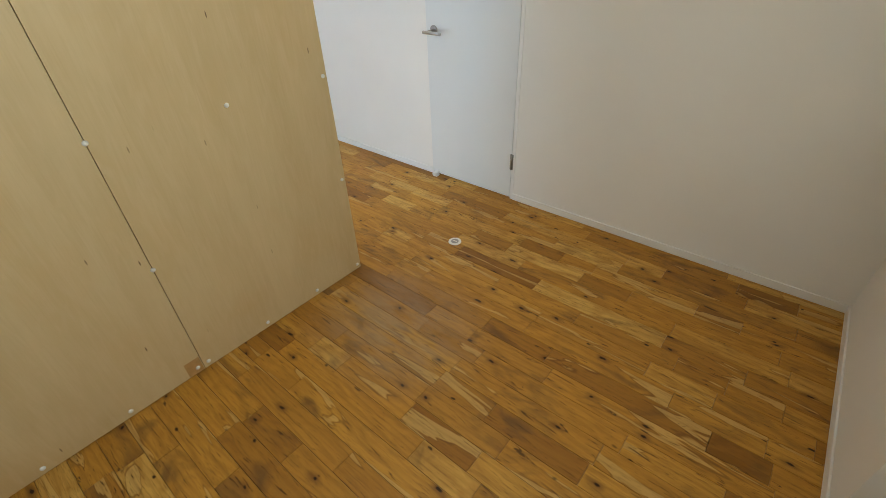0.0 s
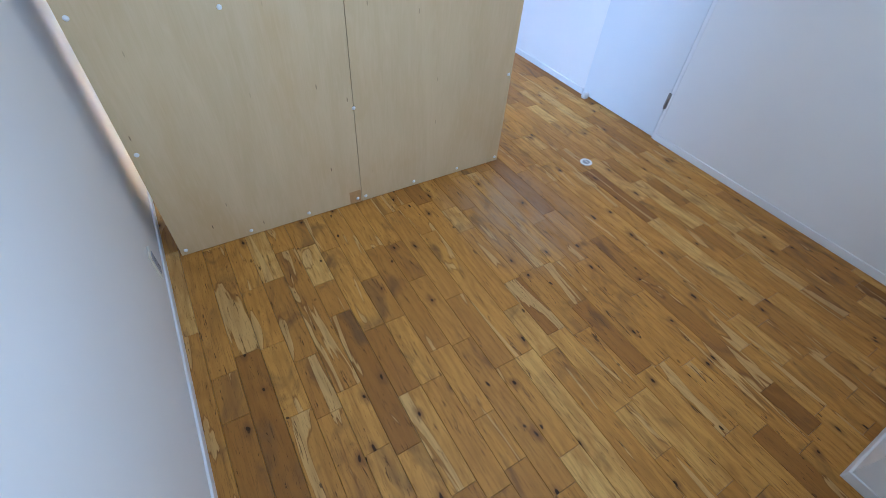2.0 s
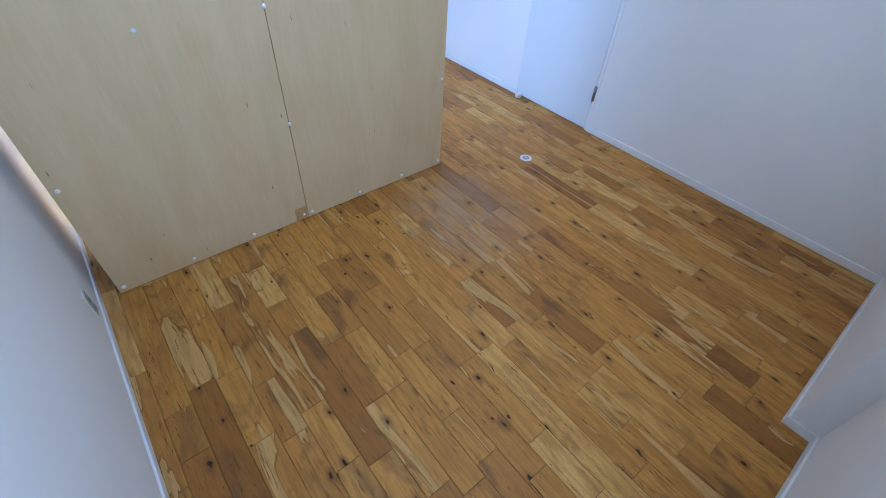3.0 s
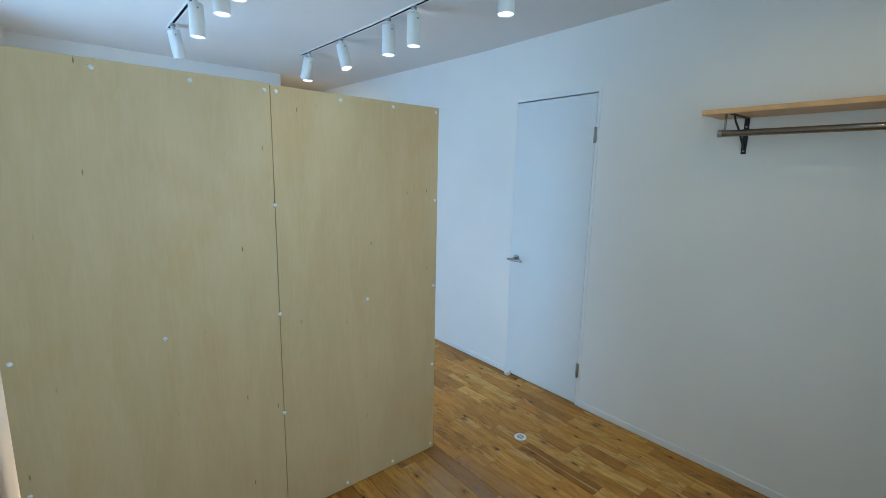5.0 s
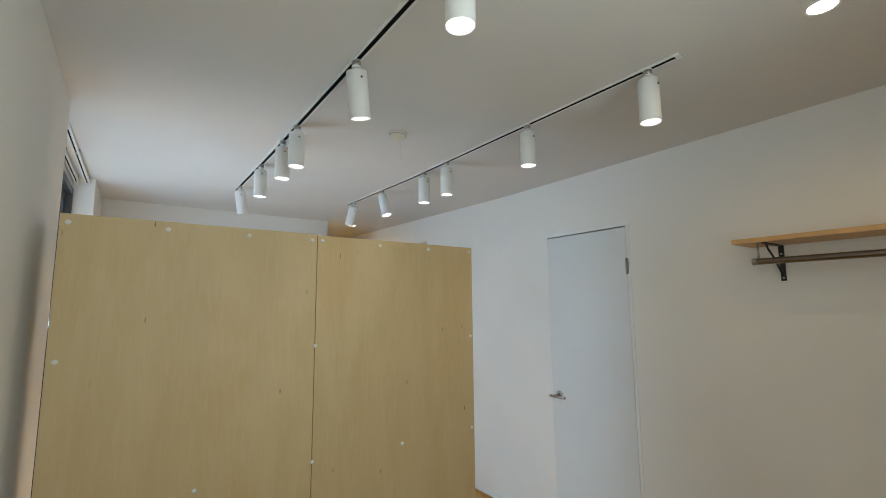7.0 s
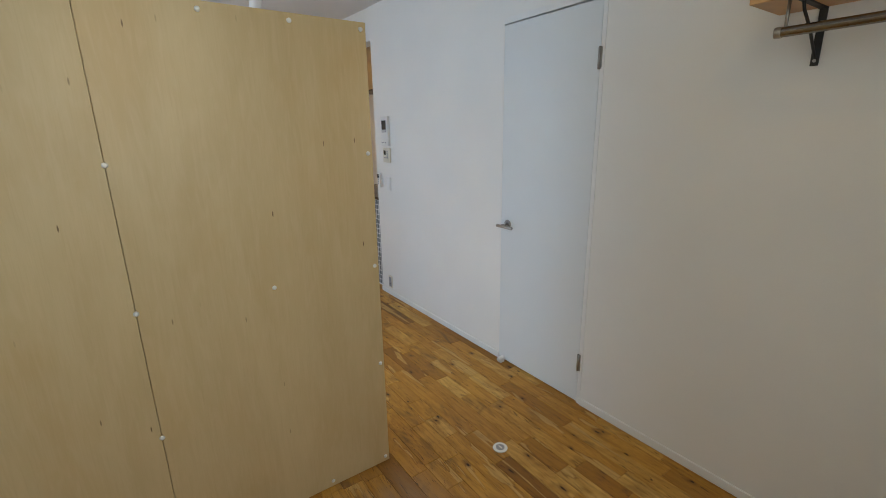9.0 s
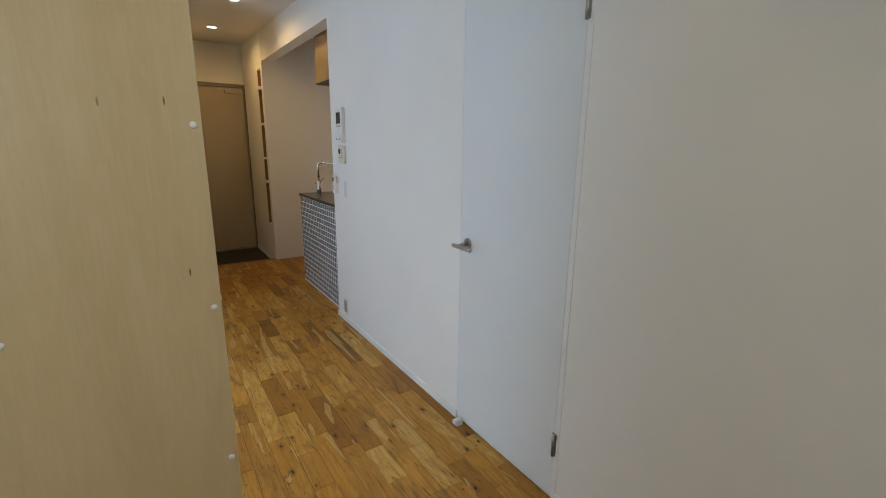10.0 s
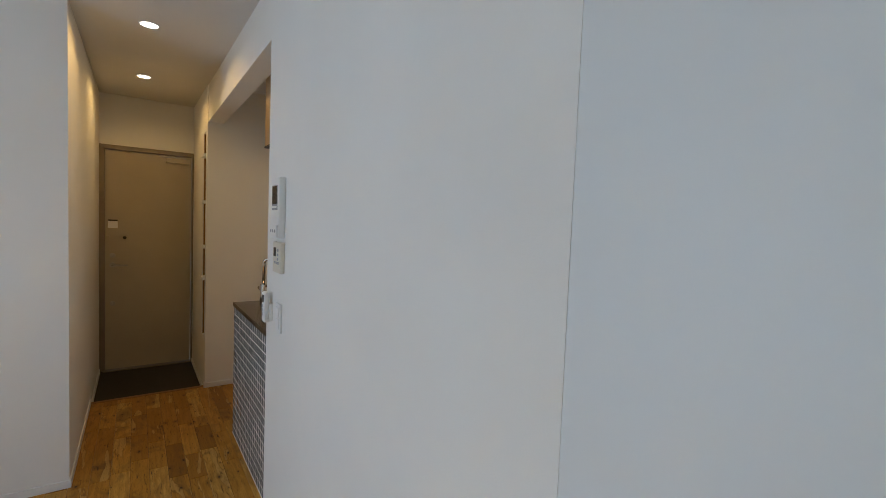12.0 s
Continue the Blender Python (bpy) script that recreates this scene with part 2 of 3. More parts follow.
WORKTOP = plain("dark_steel_worktop", (0.13, 0.10, 0.075), 0.25, 0.6, vary=0.1, scale=10, relief=0.02)
HOOD = plain("brass_hood", (0.50, 0.38, 0.22), 0.35, 0.8, vary=0.08, scale=20, relief=0.0)
CHROME = plain("chrome", (0.62, 0.58, 0.52), 0.12, 1.0, vary=0.03, relief=0.0)
SASH = plain("dark_sash", (0.09, 0.09, 0.095), 0.4, 0.6, vary=0.08)
EARTH = plain("far_ground", (0.16, 0.16, 0.15), 0.9, vary=0.3, scale=0.3)
GLASS = glazing()
LED = glowing("lamp_diffuser", (1.0, 0.93, 0.82), 2.5)
LED_SOFT = glowing("downlight_diffuser", (1.0, 0.87, 0.66), 5.0)


# ---- building helpers ----
def part(name, bm, mat, parent=None, label="", smooth=False):
    """Links a bmesh as one mesh object, under a thing or a part."""
    me = bpy.data.meshes.new(name)
    bm.normal_update()
    bm.to_mesh(me)
    bm.free()
    me.materials.append(mat)
    if smooth:
        for f in me.polygons:
            f.use_smooth = len(f.vertices) == 4
    ob = new(name, me)
    if parent is not None:
        ob.parent = parent
    if label:
        ob["label"] = label
    return ob


def thing(name, label, category, group="", at=None):
    ob = tagged(new(name), label, category, group)
    if at is not None:
        ob.matrix_basis = at
    return ob


def setting(ob, label, category):
    return tagged(ob, label, category, kind="structure")


def add_box(bm, x0, x1, y0, y1, z0, z1, bevel=0.0):
    r = bmesh.ops.create_cube(bm, size=1.0)["verts"]
    for v in r:
        v.co = Vector(((x0 + x1) / 2 + v.co.x * (x1 - x0), (y0 + y1) / 2 + v.co.y * (y1 - y0), (z0 + z1) / 2 + v.co.z * (z1 - z0)))
    if bevel:
        es = list({e for v in r for e in v.link_edges})
        bmesh.ops.bevel(bm, geom=es, offset=bevel, segments=2, affect="EDGES", profile=0.5)


def box(*a, bevel=0.0):
    bm = bmesh.new()
    add_box(bm, *a, bevel=bevel)
    return bm


def boxes(*rows, bevel=0.0):
    bm = bmesh.new()
    for a in rows:
        add_box(bm, *a, bevel=bevel)
    return bm


def add_rod(bm, a, b, r, r2=None, seg=24):
    a, b = Vector(a), Vector(b)
    m = Matrix.Translation((a + b) / 2) @ (b - a).to_track_quat("Z", "Y").to_matrix().to_4x4()
    bmesh.ops.create_cone(bm, cap_ends=True, segments=seg, radius1=r, radius2=r if r2 is None else r2, depth=(b - a).length, matrix=m)


def rod(a, b, r, r2=None, seg=24, bevel=0.0):
    bm = bmesh.new()
    add_rod(bm, a, b, r, r2, seg)
    if bevel:
        es = [e for e in bm.edges if any(len(f.verts) > 4 for f in e.link_faces)]
        bmesh.ops.bevel(bm, geom=es, offset=bevel, segments=2, affect="EDGES", profile=0.5)
    return bm


def dome(r, h, seg=16):
    """A low dome on the plane z = 0."""
    bm = bmesh.new()
    rings = []
    for i in range(5):
        a = math.pi / 2 * i / 5
        rings.append([bm.verts.new((r * math.cos(a) * math.cos(k * math.tau / seg), r * math.cos(a) * math.sin(k * math.tau / seg), h * math.sin(a))) for k in range(seg)])
    top = bm.verts.new((0, 0, h))
    for i in range(4):
        for k in range(seg):
            bm.faces.new((rings[i][k], rings[i][(k + 1) % seg], rings[i + 1][(k + 1) % seg], rings[i + 1][k]))
    for k in range(seg):
        bm.faces.new((rings[4][k], rings[4][(k + 1) % seg], top))
    bm.faces.new(rings[0][::-1])
    return bm


def tube(points, r, seg=16):
    """A round tube along points."""
    bm = bmesh.new()
    pts = [Vector(p) for p in points]
    rings = []
    for i, p in enumerate(pts):
        d = (pts[min(i + 1, len(pts) - 1)] - pts[max(i - 1, 0)]).normalized()
        q = d.to_track_quat("Z", "Y")
        rings.append([bm.verts.new(p + q @ Vector((r * math.cos(k * math.tau / seg), r * math.sin(k * math.tau / seg), 0))) for k in range(seg)])
    for a, b in zip(rings, rings[1:]):
        for k in range(seg):
            bm.faces.new((a[k], a[(k + 1) % seg], b[(k + 1) % seg], b[k]))
    bm.faces.new(rings[0][::-1])
    bm.faces.new(rings[-1])
    return bm


# ---- plan ----
YN, YS = 3.54, 0.705              # room faces of the north and south walls
XE1, XE2, YJ = 1.325, 1.418, 2.452  # east wall and its small jog
XC, YC = -3.647, 2.765            # end wall beside the hall, and the hall's south side
XK0, XK1 = -4.87, -2.745          # kitchen opening
XD = -5.95                        # entrance door
XS = -4.91                        # edge of the sunken entrance
TOP = 2.85
DX0, DX1, DZ = -1.033, -0.412, 2.083
WX0, WX1, WZ = -2.87, -1.26, 2.44
YB = 4.39                         # back of the kitchen


def ceiling_z(x):
    return 2.50 + max(0.0, -1.5 - x) * 0.022


# ---- structure ----
bm = bmesh.new()
xs = [1.7, -1.5, -6.2]
low = [[bm.verts.new((x, y, ceiling_z(x))) for y in (0.3, 5.4)] for x in xs]
up = [[bm.verts.new((x, y, 3.0)) for y in (0.3, 5.4)] for x in xs]
for i in (0, 1):
    bm.faces.new((low[i][0], low[i][1], low[i + 1][1], low[i + 1][0]))
    bm.faces.new((up[i][0], up[i + 1][0], up[i + 1][1], up[i][1]))
    for j in (0, 1):
        bm.faces.new((low[i][j], low[i + 1][j], up[i + 1][j], up[i][j]))
for i in (0, 2):
    bm.faces.new((low[i][0], low[i][1], up[i][1], up[i][0]))
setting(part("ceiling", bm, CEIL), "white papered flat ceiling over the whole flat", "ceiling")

setting(part("wall_north", boxes((XK1, DX0 - 0.03, YN, YN + 0.12, 0, TOP), (DX1 + 0.022, 1.55, YN, YN + 0.12, 0, TOP), (DX0 - 0.03, DX1 + 0.022, YN, YN + 0.12, DZ + 0.03, TOP),
    (XK0, XK1, YN + 0.006, YN + 0.12, 2.268, TOP)), WALL), "white papered long wall with a flush door and kitchen opening", "wall")
setting(part("wall_south", boxes((WX1, 1.55, YS - 0.20, YS, -0.2, TOP), (XC - 0.12, WX0, YS - 0.20, YS, -0.2, TOP), (WX0, WX1, YS - 0.20, YS - 0.13, WZ, TOP), (WX0, WX1, YS - 0.20, YS, -0.2, 0.0)), WALL),
    "white papered wall with a tall recessed window", "wall")
setting(part("wall_east", boxes((XE1, 1.55, YJ, YN, 0, TOP), (XE2, 1.55, YS, 0.88, 0, TOP), (XE2, 1.55, 2.16, YJ, 0, TOP), (XE2, 1.55, 0.88, 2.16, 0, 1.22), (XE2, 1.55, 0.88, 2.16, 2.20, TOP)), WALL), "white papered end wall with a small jog", "wall")
setting(part("wall_west", box(XD - 0.15, XC, YS, YC, -0.2, TOP), WALL), "white papered wall block beside the entrance hall", "wall")
setting(part("wall_hall_end", boxes((XD - 0.15, XD, YC, 2.795, -0.2, TOP), (XD - 0.15, XD, 3.535, 4.0, -0.2, TOP), (XD - 0.15, XD, 2.795, 3.535, 2.09, TOP)), WALL), "white papered wall round the entrance door", "wall")
setting(part("wall_shoe_niche", boxes((-4.95, XK0, YN, YB, -0.2, TOP), (XD, -5.13, YN, 3.85, -0.2, TOP), (-5.13, -4.95, YN, 3.85, -0.2, 0.42), (-5.13, -4.95, YN, 3.85, 2.20, TOP), (-5.13, -4.95, 3.80, 3.85, 0.42, 2.20)), WALL),
    "white papered wall with a shallow shelf niche", "wall")
setting(part("wall_kitchen", boxes((-4.95, XK1, YB, YB + 0.12, 0, TOP), (XK1 , XK1 + 0.12, YN + 0.12, YB + 0.12, 0, TOP)), WALL), "white papered kitchen walls behind the counter", "wall")
sub = setting(part("floor", boxes((XS, 1.55, YS - 0.20, YB + 0.1, -0.2, -0.012)), JOINT), "knotty oiled oak strip floor", "floor")
setting(part("floor_entry", boxes((XD - 0.1, XS, YC - 0.05, YN + 0.2, -0.2, -0.06)), MORTAR), "dark mortar floor of the sunken entrance", "floor")
setting(part("trim_entry_step", box(XS - 0.03, XS + 0.01, YC, YN + 0.02, -0.06, 0.002, bevel=0.002), NOSING_AND_SHADE), "dark wooden nosing of the entrance step", "trim")
setting(part("ground", box(-400, 400, -800, 400, -6.5, -6.0), EARTH), "grey open ground far outside the window", "ground")


def baseboard(x0, x1, y0, y1, z0=0.0):
    setting(part("baseboard", box(x0, x1, y0, y1, z0, z0 + 0.042, bevel=0.0015), TRIM), "low white painted baseboard", "baseboard")


BT = 0.008
baseboard(XK1 - BT, DX0 - 0.03, YN - BT, YN)
baseboard(DX1 + 0.022, XE1 - BT, YN - BT, YN)
baseboard(XE1 - BT, XE1, YJ - BT, YN)
baseboard(XE1, XE2 - BT, YJ - BT, YJ)
baseboard(XE2 - BT, XE2, YS + BT, YJ)
baseboard(WX1, XE2 - BT, YS, YS + BT)
baseboard(XC, WX0, YS, YS + BT)
baseboard(XC, XC + BT, YS + BT, YC + BT)
baseboard(XS + 0.01, XC, YC, YC + BT)
baseboard(XS + 0.01, XK0 + BT, YN - BT, YN)
baseboard(XK0, XK0 + BT, YN, YB - BT)
baseboard(XD + 0.05, XS - 0.03, YC, YC + BT, -0.06)
baseboard(XD + 0.05, XS - 0.03, YN - BT, YN, -0.06)


# ---- window ----
def window():
    w = setting(new("window_1"), "tall dark-framed window in a white recess", "window")
    y0, y1 = YS - 0.19, YS - 0.12
    part("window_frame", boxes((WX0, WX0 + 0.05, y0, y1, 0, WZ), (WX1 - 0.05, WX1, y0, y1, 0, WZ), (WX0, WX1, y0, y1, WZ - 0.05, WZ), (WX0, WX1, y0, y1, 0, 0.05), bevel=0.003), SASH, w, "dark aluminium frame")
    mid = (WX0 + WX1) / 2
    for a, b, s in ((WX0 + 0.05, mid + 0.03, 0.0), (mid - 0.03, WX1 - 0.05, 0.025)):
        ya, yb = y0 + 0.012 + s, y0 + 0.032 + s
        sash = part("sash", boxes((a, a + 0.045, ya, yb, 0.05, WZ - 0.05), (b - 0.045, b, ya, yb, 0.05, WZ - 0.05), (a, b, ya, yb, 0.05, 0.11), (a, b, ya, yb, WZ - 0.10, WZ - 0.05), bevel=0.002), SASH, w)
        pane = part("pane", box(a + 0.04, b - 0.04, ya + 0.008, ya + 0.013, 0.10, WZ - 0.09), GLASS, sash, "clear glass pane")
        pane.visible_shadow = False


window()


def curtain_rail():
    r = thing("curtain_rail", "white double curtain rail fixed under the ceiling at the window", "curtain rail")
    z = ceiling_z(-2) - 0.001
    x0, x1 = WX0 + 0.012, WX1 - 0.012
    for y in (YS - 0.045, YS - 0.105):
        rail = part("rail", boxes((x0, x1, y - 0.014, y - 0.004, z - 0.022, z - 0.006), (x0, x1, y + 0.004, y + 0.014, z - 0.022, z - 0.006), (x0, x1, y - 0.014, y + 0.014, z - 0.008, z + 0.001)), TRIM, r)
        part("slot", box(x0 + 0.01, x1 - 0.01, y - 0.004, y + 0.004, z - 0.020, z - 0.008), RAIL, rail, "dark open slot")
        for x in (x0, x1 - 0.018):
            part("end_cap", box(x, x + 0.018, y - 0.016, y + 0.016, z - 0.025, z - 0.001, bevel=0.002), PLASTIC, r)
        for x in (WX1 - 0.10, WX1 - 0.19, WX1 - 0.24, WX1 - 0.27, WX1 - 0.33, WX1 - 0.80):
            glider = part("glider", box(x - 0.006, x + 0.006, y - 0.006, y + 0.006, z - 0.030, z - 0.021, bevel=0.0015), PLASTIC, r)
            part("eyelet", tube([(x - 0.006, y, z - 0.029), (x - 0.006, y, z - 0.038), (x, y, z - 0.043), (x + 0.006, y, z - 0.038), (x + 0.006, y, z - 0.029)], 0.0015, 6), PLASTIC, glider)
        for x in (WX0 + 0.1, (WX0 + WX1) / 2, WX1 - 0.06):
            part("bracket", box(x - 0.012, x + 0.012, y - 0.017, y + 0.017, z - 0.012, z + 0.010), STEEL, r)


curtain_rail()


def east_window():
    w = setting(new("window_2"), "plain dark-framed window in the end wall", "window")
    part("window_frame", boxes((1.47, 1.53, 0.88, 0.92, 1.22, 2.20), (1.47, 1.53, 2.12, 2.16, 1.22, 2.20), (1.47, 1.53, 0.92, 2.12, 1.22, 1.26), (1.47, 1.53, 0.92, 2.12, 2.16, 2.20), bevel=0.002), SASH, w)
    part("window_sill", box(XE2 - 0.004, 1.47, 0.873, 2.155, 1.22, 1.236, bevel=0.002), TRIM, w)
    pane = part("pane", box(1.495, 1.50, 0.92, 2.12, 1.26, 2.16), GLASS, w, "clear glass pane")
    pane.visible_shadow = False


east_window()


# ---- doors ----
def inner_door():
    d = setting(new("door_1"), "closed flush white door with a steel lever handle", "door")
    part("leaf", box(DX0 - 0.03, DX1 - 0.0045, YN + 0.001, YN + 0.037, 0.008, DZ - 0.008, bevel=0.0006), DOOR, d)
    part("door_frame", boxes((DX1, DX1 + 0.022, YN - 0.003, YN + 0.12, 0, DZ + 0.03), (DX0 - 0.03, DX1, YN - 0.003, YN + 0.12, DZ, DZ + 0.03)), TRIM, d)
    part("stop_bead", boxes((DX0 - 0.03, DX0 + 0.012, YN + 0.040, YN + 0.12, 0, DZ), (DX1 - 0.012, DX1, YN + 0.040, YN + 0.12, 0, DZ), (DX0, DX1, YN + 0.040, YN + 0.12, DZ - 0.012, DZ)), JOINT, d, "dark gap behind the leaf")
    hx, hz = DX0 + 0.030, 0.943
    h = part("door_handle", rod((hx, YN + 0.001, hz), (hx, YN - 0.007, hz), 0.026, bevel=0.0015), STEEL, d, "round brushed steel rose", True)
    part("neck", rod((hx, YN - 0.006, hz), (hx, YN - 0.064, hz - 0.006), 0.0095), STEEL, h, "", True)
    part("lever", rod((hx - 0.034, YN - 0.062, hz - 0.006), (hx + 0.098, YN - 0.062, hz - 0.006), 0.0095, bevel=0.0015), STEEL, h, "straight brushed steel bar", True)
    for z in (0.254, 1.822):
        hg = part("hinge", box(DX1 - 0.012, DX1 + 0.010, YN - 0.006, YN - 0.0005, z - 0.048, z + 0.048, bevel=0.001), DARK_STEEL, d, "dark steel hinge")
        part("knuckle", rod((DX1 - 0.001, YN - 0.008, z - 0.05), (DX1 - 0.001, YN - 0.008, z + 0.05), 0.006, seg=14), DARK_STEEL, hg, "", True)


inner_door()
st = thing("door_stop", "small white rubber door stop fixed low beside the door", "door stop", at=pose(DX0 + 0.022, YN - 0.006, 0))
part("pad", rod((0, -0.002, 0.022), (0, -0.05, 0.022), 0.017, 0.014, bevel=0.003), PLASTIC, st, "", True)
part("foot", box(-0.016, 0.016, -0.04, -0.004, 0, 0.012, bevel=0.002), PLASTIC, st)


def entrance_door():
    d = setting(new("door_2"), "closed beige steel entrance door with grey-brown frame", "door")
    y0, y1, zb, zt = 2.795, 3.535, -0.055, 2.09
    part("door_frame", boxes((XD - 0.08, XD + 0.03, y0 - 0.032, y0 + 0.012, zb, zt), (XD - 0.08, XD + 0.03, y1 - 0.012, y1 + 0.02, zb, zt), (XD - 0.08, XD + 0.03, y0 - 0.032, y1 + 0.02, zt - 0.012, zt + 0.03), bevel=0.002), FRAME, d)
    part("leaf", box(XD - 0.04, XD, y0 + 0.014, y1 - 0.016, zb + 0.01, zt - 0.016, bevel=0.002), ENTRY, d)
    part("threshold", box(XD - 0.05, XD + 0.04, y0, y1, -0.06, zb + 0.006), FRAME, d)
    yh = y0 + 0.07
    h = part("door_handle", rod((XD - 0.001, yh, 0.975), (XD + 0.012, yh, 0.975), 0.024), STEEL, d, "steel lever handle", True)
    part("lever", tube([(XD + 0.01, yh, 0.975), (XD + 0.045, yh, 0.975), (XD + 0.052, yh + 0.02, 0.975), (XD + 0.052, yh + 0.12, 0.972)], 0.009), STEEL, h, "", True)
    for z in (1.068, 0.600):
        lk = part("lock", rod((XD - 0.001, yh, z), (XD + 0.014, yh, z), 0.022, bevel=0.002), STEEL, d, "", True)
        part("thumb_turn", box(XD + 0.013, XD + 0.032, yh - 0.004, yh + 0.004, z - 0.014, z + 0.014, bevel=0.002), STEEL, lk)
    part("door_guard", boxes((XD - 0.001, XD + 0.03, y0 + 0.02, y0 + 0.05, 1.22, 1.26), (XD + 0.02, XD + 0.03, y0 + 0.04, y0 + 0.16, 1.232, 1.246), bevel=0.002), ENTRY, d)
    part("peephole", rod((XD - 0.001, y0 + 0.165, 1.24), (XD + 0.034, y0 + 0.165, 1.24), 0.015, bevel=0.002), BLACK, d, "", True)
    c = part("door_closer", box(XD - 0.001, XD + 0.045, y1 - 0.24, y1 - 0.03, 2.0, 2.045, bevel=0.004), ENTRY, d, "closer box with an arm")
    part("closer_arm", boxes((XD + 0.02, XD + 0.04, y1 - 0.30, y1 - 0.06, 2.052, 2.062), (XD + 0.02, XD + 0.04, y1 - 0.14, y1 - 0.12, 2.045, 2.053)), STEEL, c)
    part("paper_notice", boxes((XD, XD + 0.003, y0 + 0.035, y0 + 0.11, 1.33, 1.41), bevel=0.0005), PLASTIC, d, "small white notice with a dark heading")
    part("notice_heading", box(XD + 0.003, XD + 0.0045, y0 + 0.035, y0 + 0.11, 1.398, 1.412), BLACK, d)


entrance_door()


def niche_shelves():
    # added dark strip: the niche's inner shade put into a colour
    setting(part("trim_niche_side", box(-5.129, -5.117, YN + 0.006, 3.799, 0.421, 2.199), NOSING_AND_SHADE), "dark brown strip on the entrance niche's side, standing in for its shade", "trim")
    for z in (2.0, 1.60, 1.21, 0.935):
        s = thing("niche_shelf", "white painted shelf board set in the entrance niche", "shelf", "shelves in the entrance niche")
        part("board", box(-5.116, -4.951, YN - 0.022, 3.787, z - 0.012, z + 0.012, bevel=0.0015), TRIM, s)
        for y in (3.60, 3.75):
            part("support_pin", box(-4.972, -4.951, y - 0.006, y + 0.006, z - 0.022, z - 0.012), STEEL, s)


niche_shelves()


# ---- plywood partition ----
PX, PY0, PY1, PYM, PZ, PD = -0.645, 0.778, 2.462, 1.618, 1.896, 0.32


def partition():
    p = thing("partition_unit", "freestanding birch plywood divider with white screw caps, standing on the floor", "partition")
    t = 0.012
    part("panel", box(PX - t, PX, PY0, PYM - 0.0011, 0.004, PZ, bevel=0.001), PLY, p)
    part("panel", box(PX - t, PX, PYM + 0.0011, PY1, 0.004, PZ - 0.004, bevel=0.001), PLY, p)
    x1 = PX - PD
    part("end_panel", box(x1, PX - t, PY1 - 0.02, PY1 - 0.001, 0, PZ - 0.006, bevel=0.002), PLY, p)
    part("end_panel", box(x1, PX - t, PY0 + 0.001, PY0 + 0.02, 0, PZ - 0.006, bevel=0.002), PLY, p)
    part("divider", box(x1, PX - t, PYM - 0.012, PYM + 0.012, 0, PZ - 0.03), PLY, p)
    part("top_board", box(x1, PX - t, PY0 + 0.02, PY1 - 0.02, PZ - 0.03, PZ - 0.008), PLY, p)
    part("bottom_board", box(x1, PX - t, PY0 + 0.02, PY1 - 0.02, 0, 0.03), PLY, p)
    part("patch", box(PX, PX + 0.0006, PYM - 0.062, PYM - 0.004, 0.006, 0.078), PATCH, p, "darker brown square of veneer")
    src = dome(0.0085, 0.006)
    bmesh.ops.rotate(src, verts=src.verts, matrix=Matrix.Rotation(radians(90), 3, "Y"))
    cap = part("screw_cap", src, PLASTIC, p, "white plastic screw cap", True)
    spots = [(y, z) for z in (0.030, PZ - 0.028) for y in (0.800, 1.075, 1.345, PYM - 0.022, PYM + 0.022, 1.915, 2.185, 2.442)]
    spots += [(y, z) for z in (0.516, 0.968, 1.426) for y in (0.800, PYM, 2.444)] + [(1.203, 0.955), (2.037, 0.962)]
    for i, (y, z) in enumerate(spots):
        o = cap if i == 0 else new("screw_cap", cap.data)
        if i:
            o.parent = p
            o["label"] = "white plastic screw cap"
        o.location = (PX, y, z)


partition()


# ---- hanging shelf ----
def hanging_shelf():
    s = thing("wall_shelf", "pine wall shelf on black brackets with a steel hanging rail", "shelf")
    part("board", box(0.28, 1.315, 3.305, YN - 0.001, 1.862, 1.884, bevel=0.0015), SHELF, s)
    part("hanging_rail", rod((0.358, 3.345, 1.776), (1.30, 3.345, 1.776), 0.0145, bevel=0.002), RAIL_STEEL, s, "brushed steel clothes rail", True)
    part("rail_end", rod((0.346, 3.345, 1.776), (0.366, 3.345, 1.776), 0.0165, bevel=0.003), STEEL, s, "steel end cap", True)
    for x in (0.402, 1.22):
        b = part("bracket", boxes((x - 0.011, x + 0.011, YN - 0.006, YN - 0.0005, 1.69, 1.862), (x - 0.010, x + 0.010, 3.33, YN - 0.006, 1.857, 1.862), bevel=0.001), BLACK, s, "black iron bracket")
        part("strut", tube([(x, YN - 0.008, 1.715), (x, 3.44, 1.795), (x, 3.375, 1.835), (x, 3.36, 1.857)], 0.0045, 10), BLACK, b, "", True)
        part("hook", tube([(x - 0.03, 3.345, 1.8615), (x - 0.03, 3.345, 1.785)], 0.005, 10), STEEL, b, "thin steel hanger", True)
        for z in (1.705, 1.82):
            part("screw", rod((x, YN - 0.0055, z), (x, YN - 0.009, z), 0.005, seg=12), STEEL, b)


hanging_shelf()


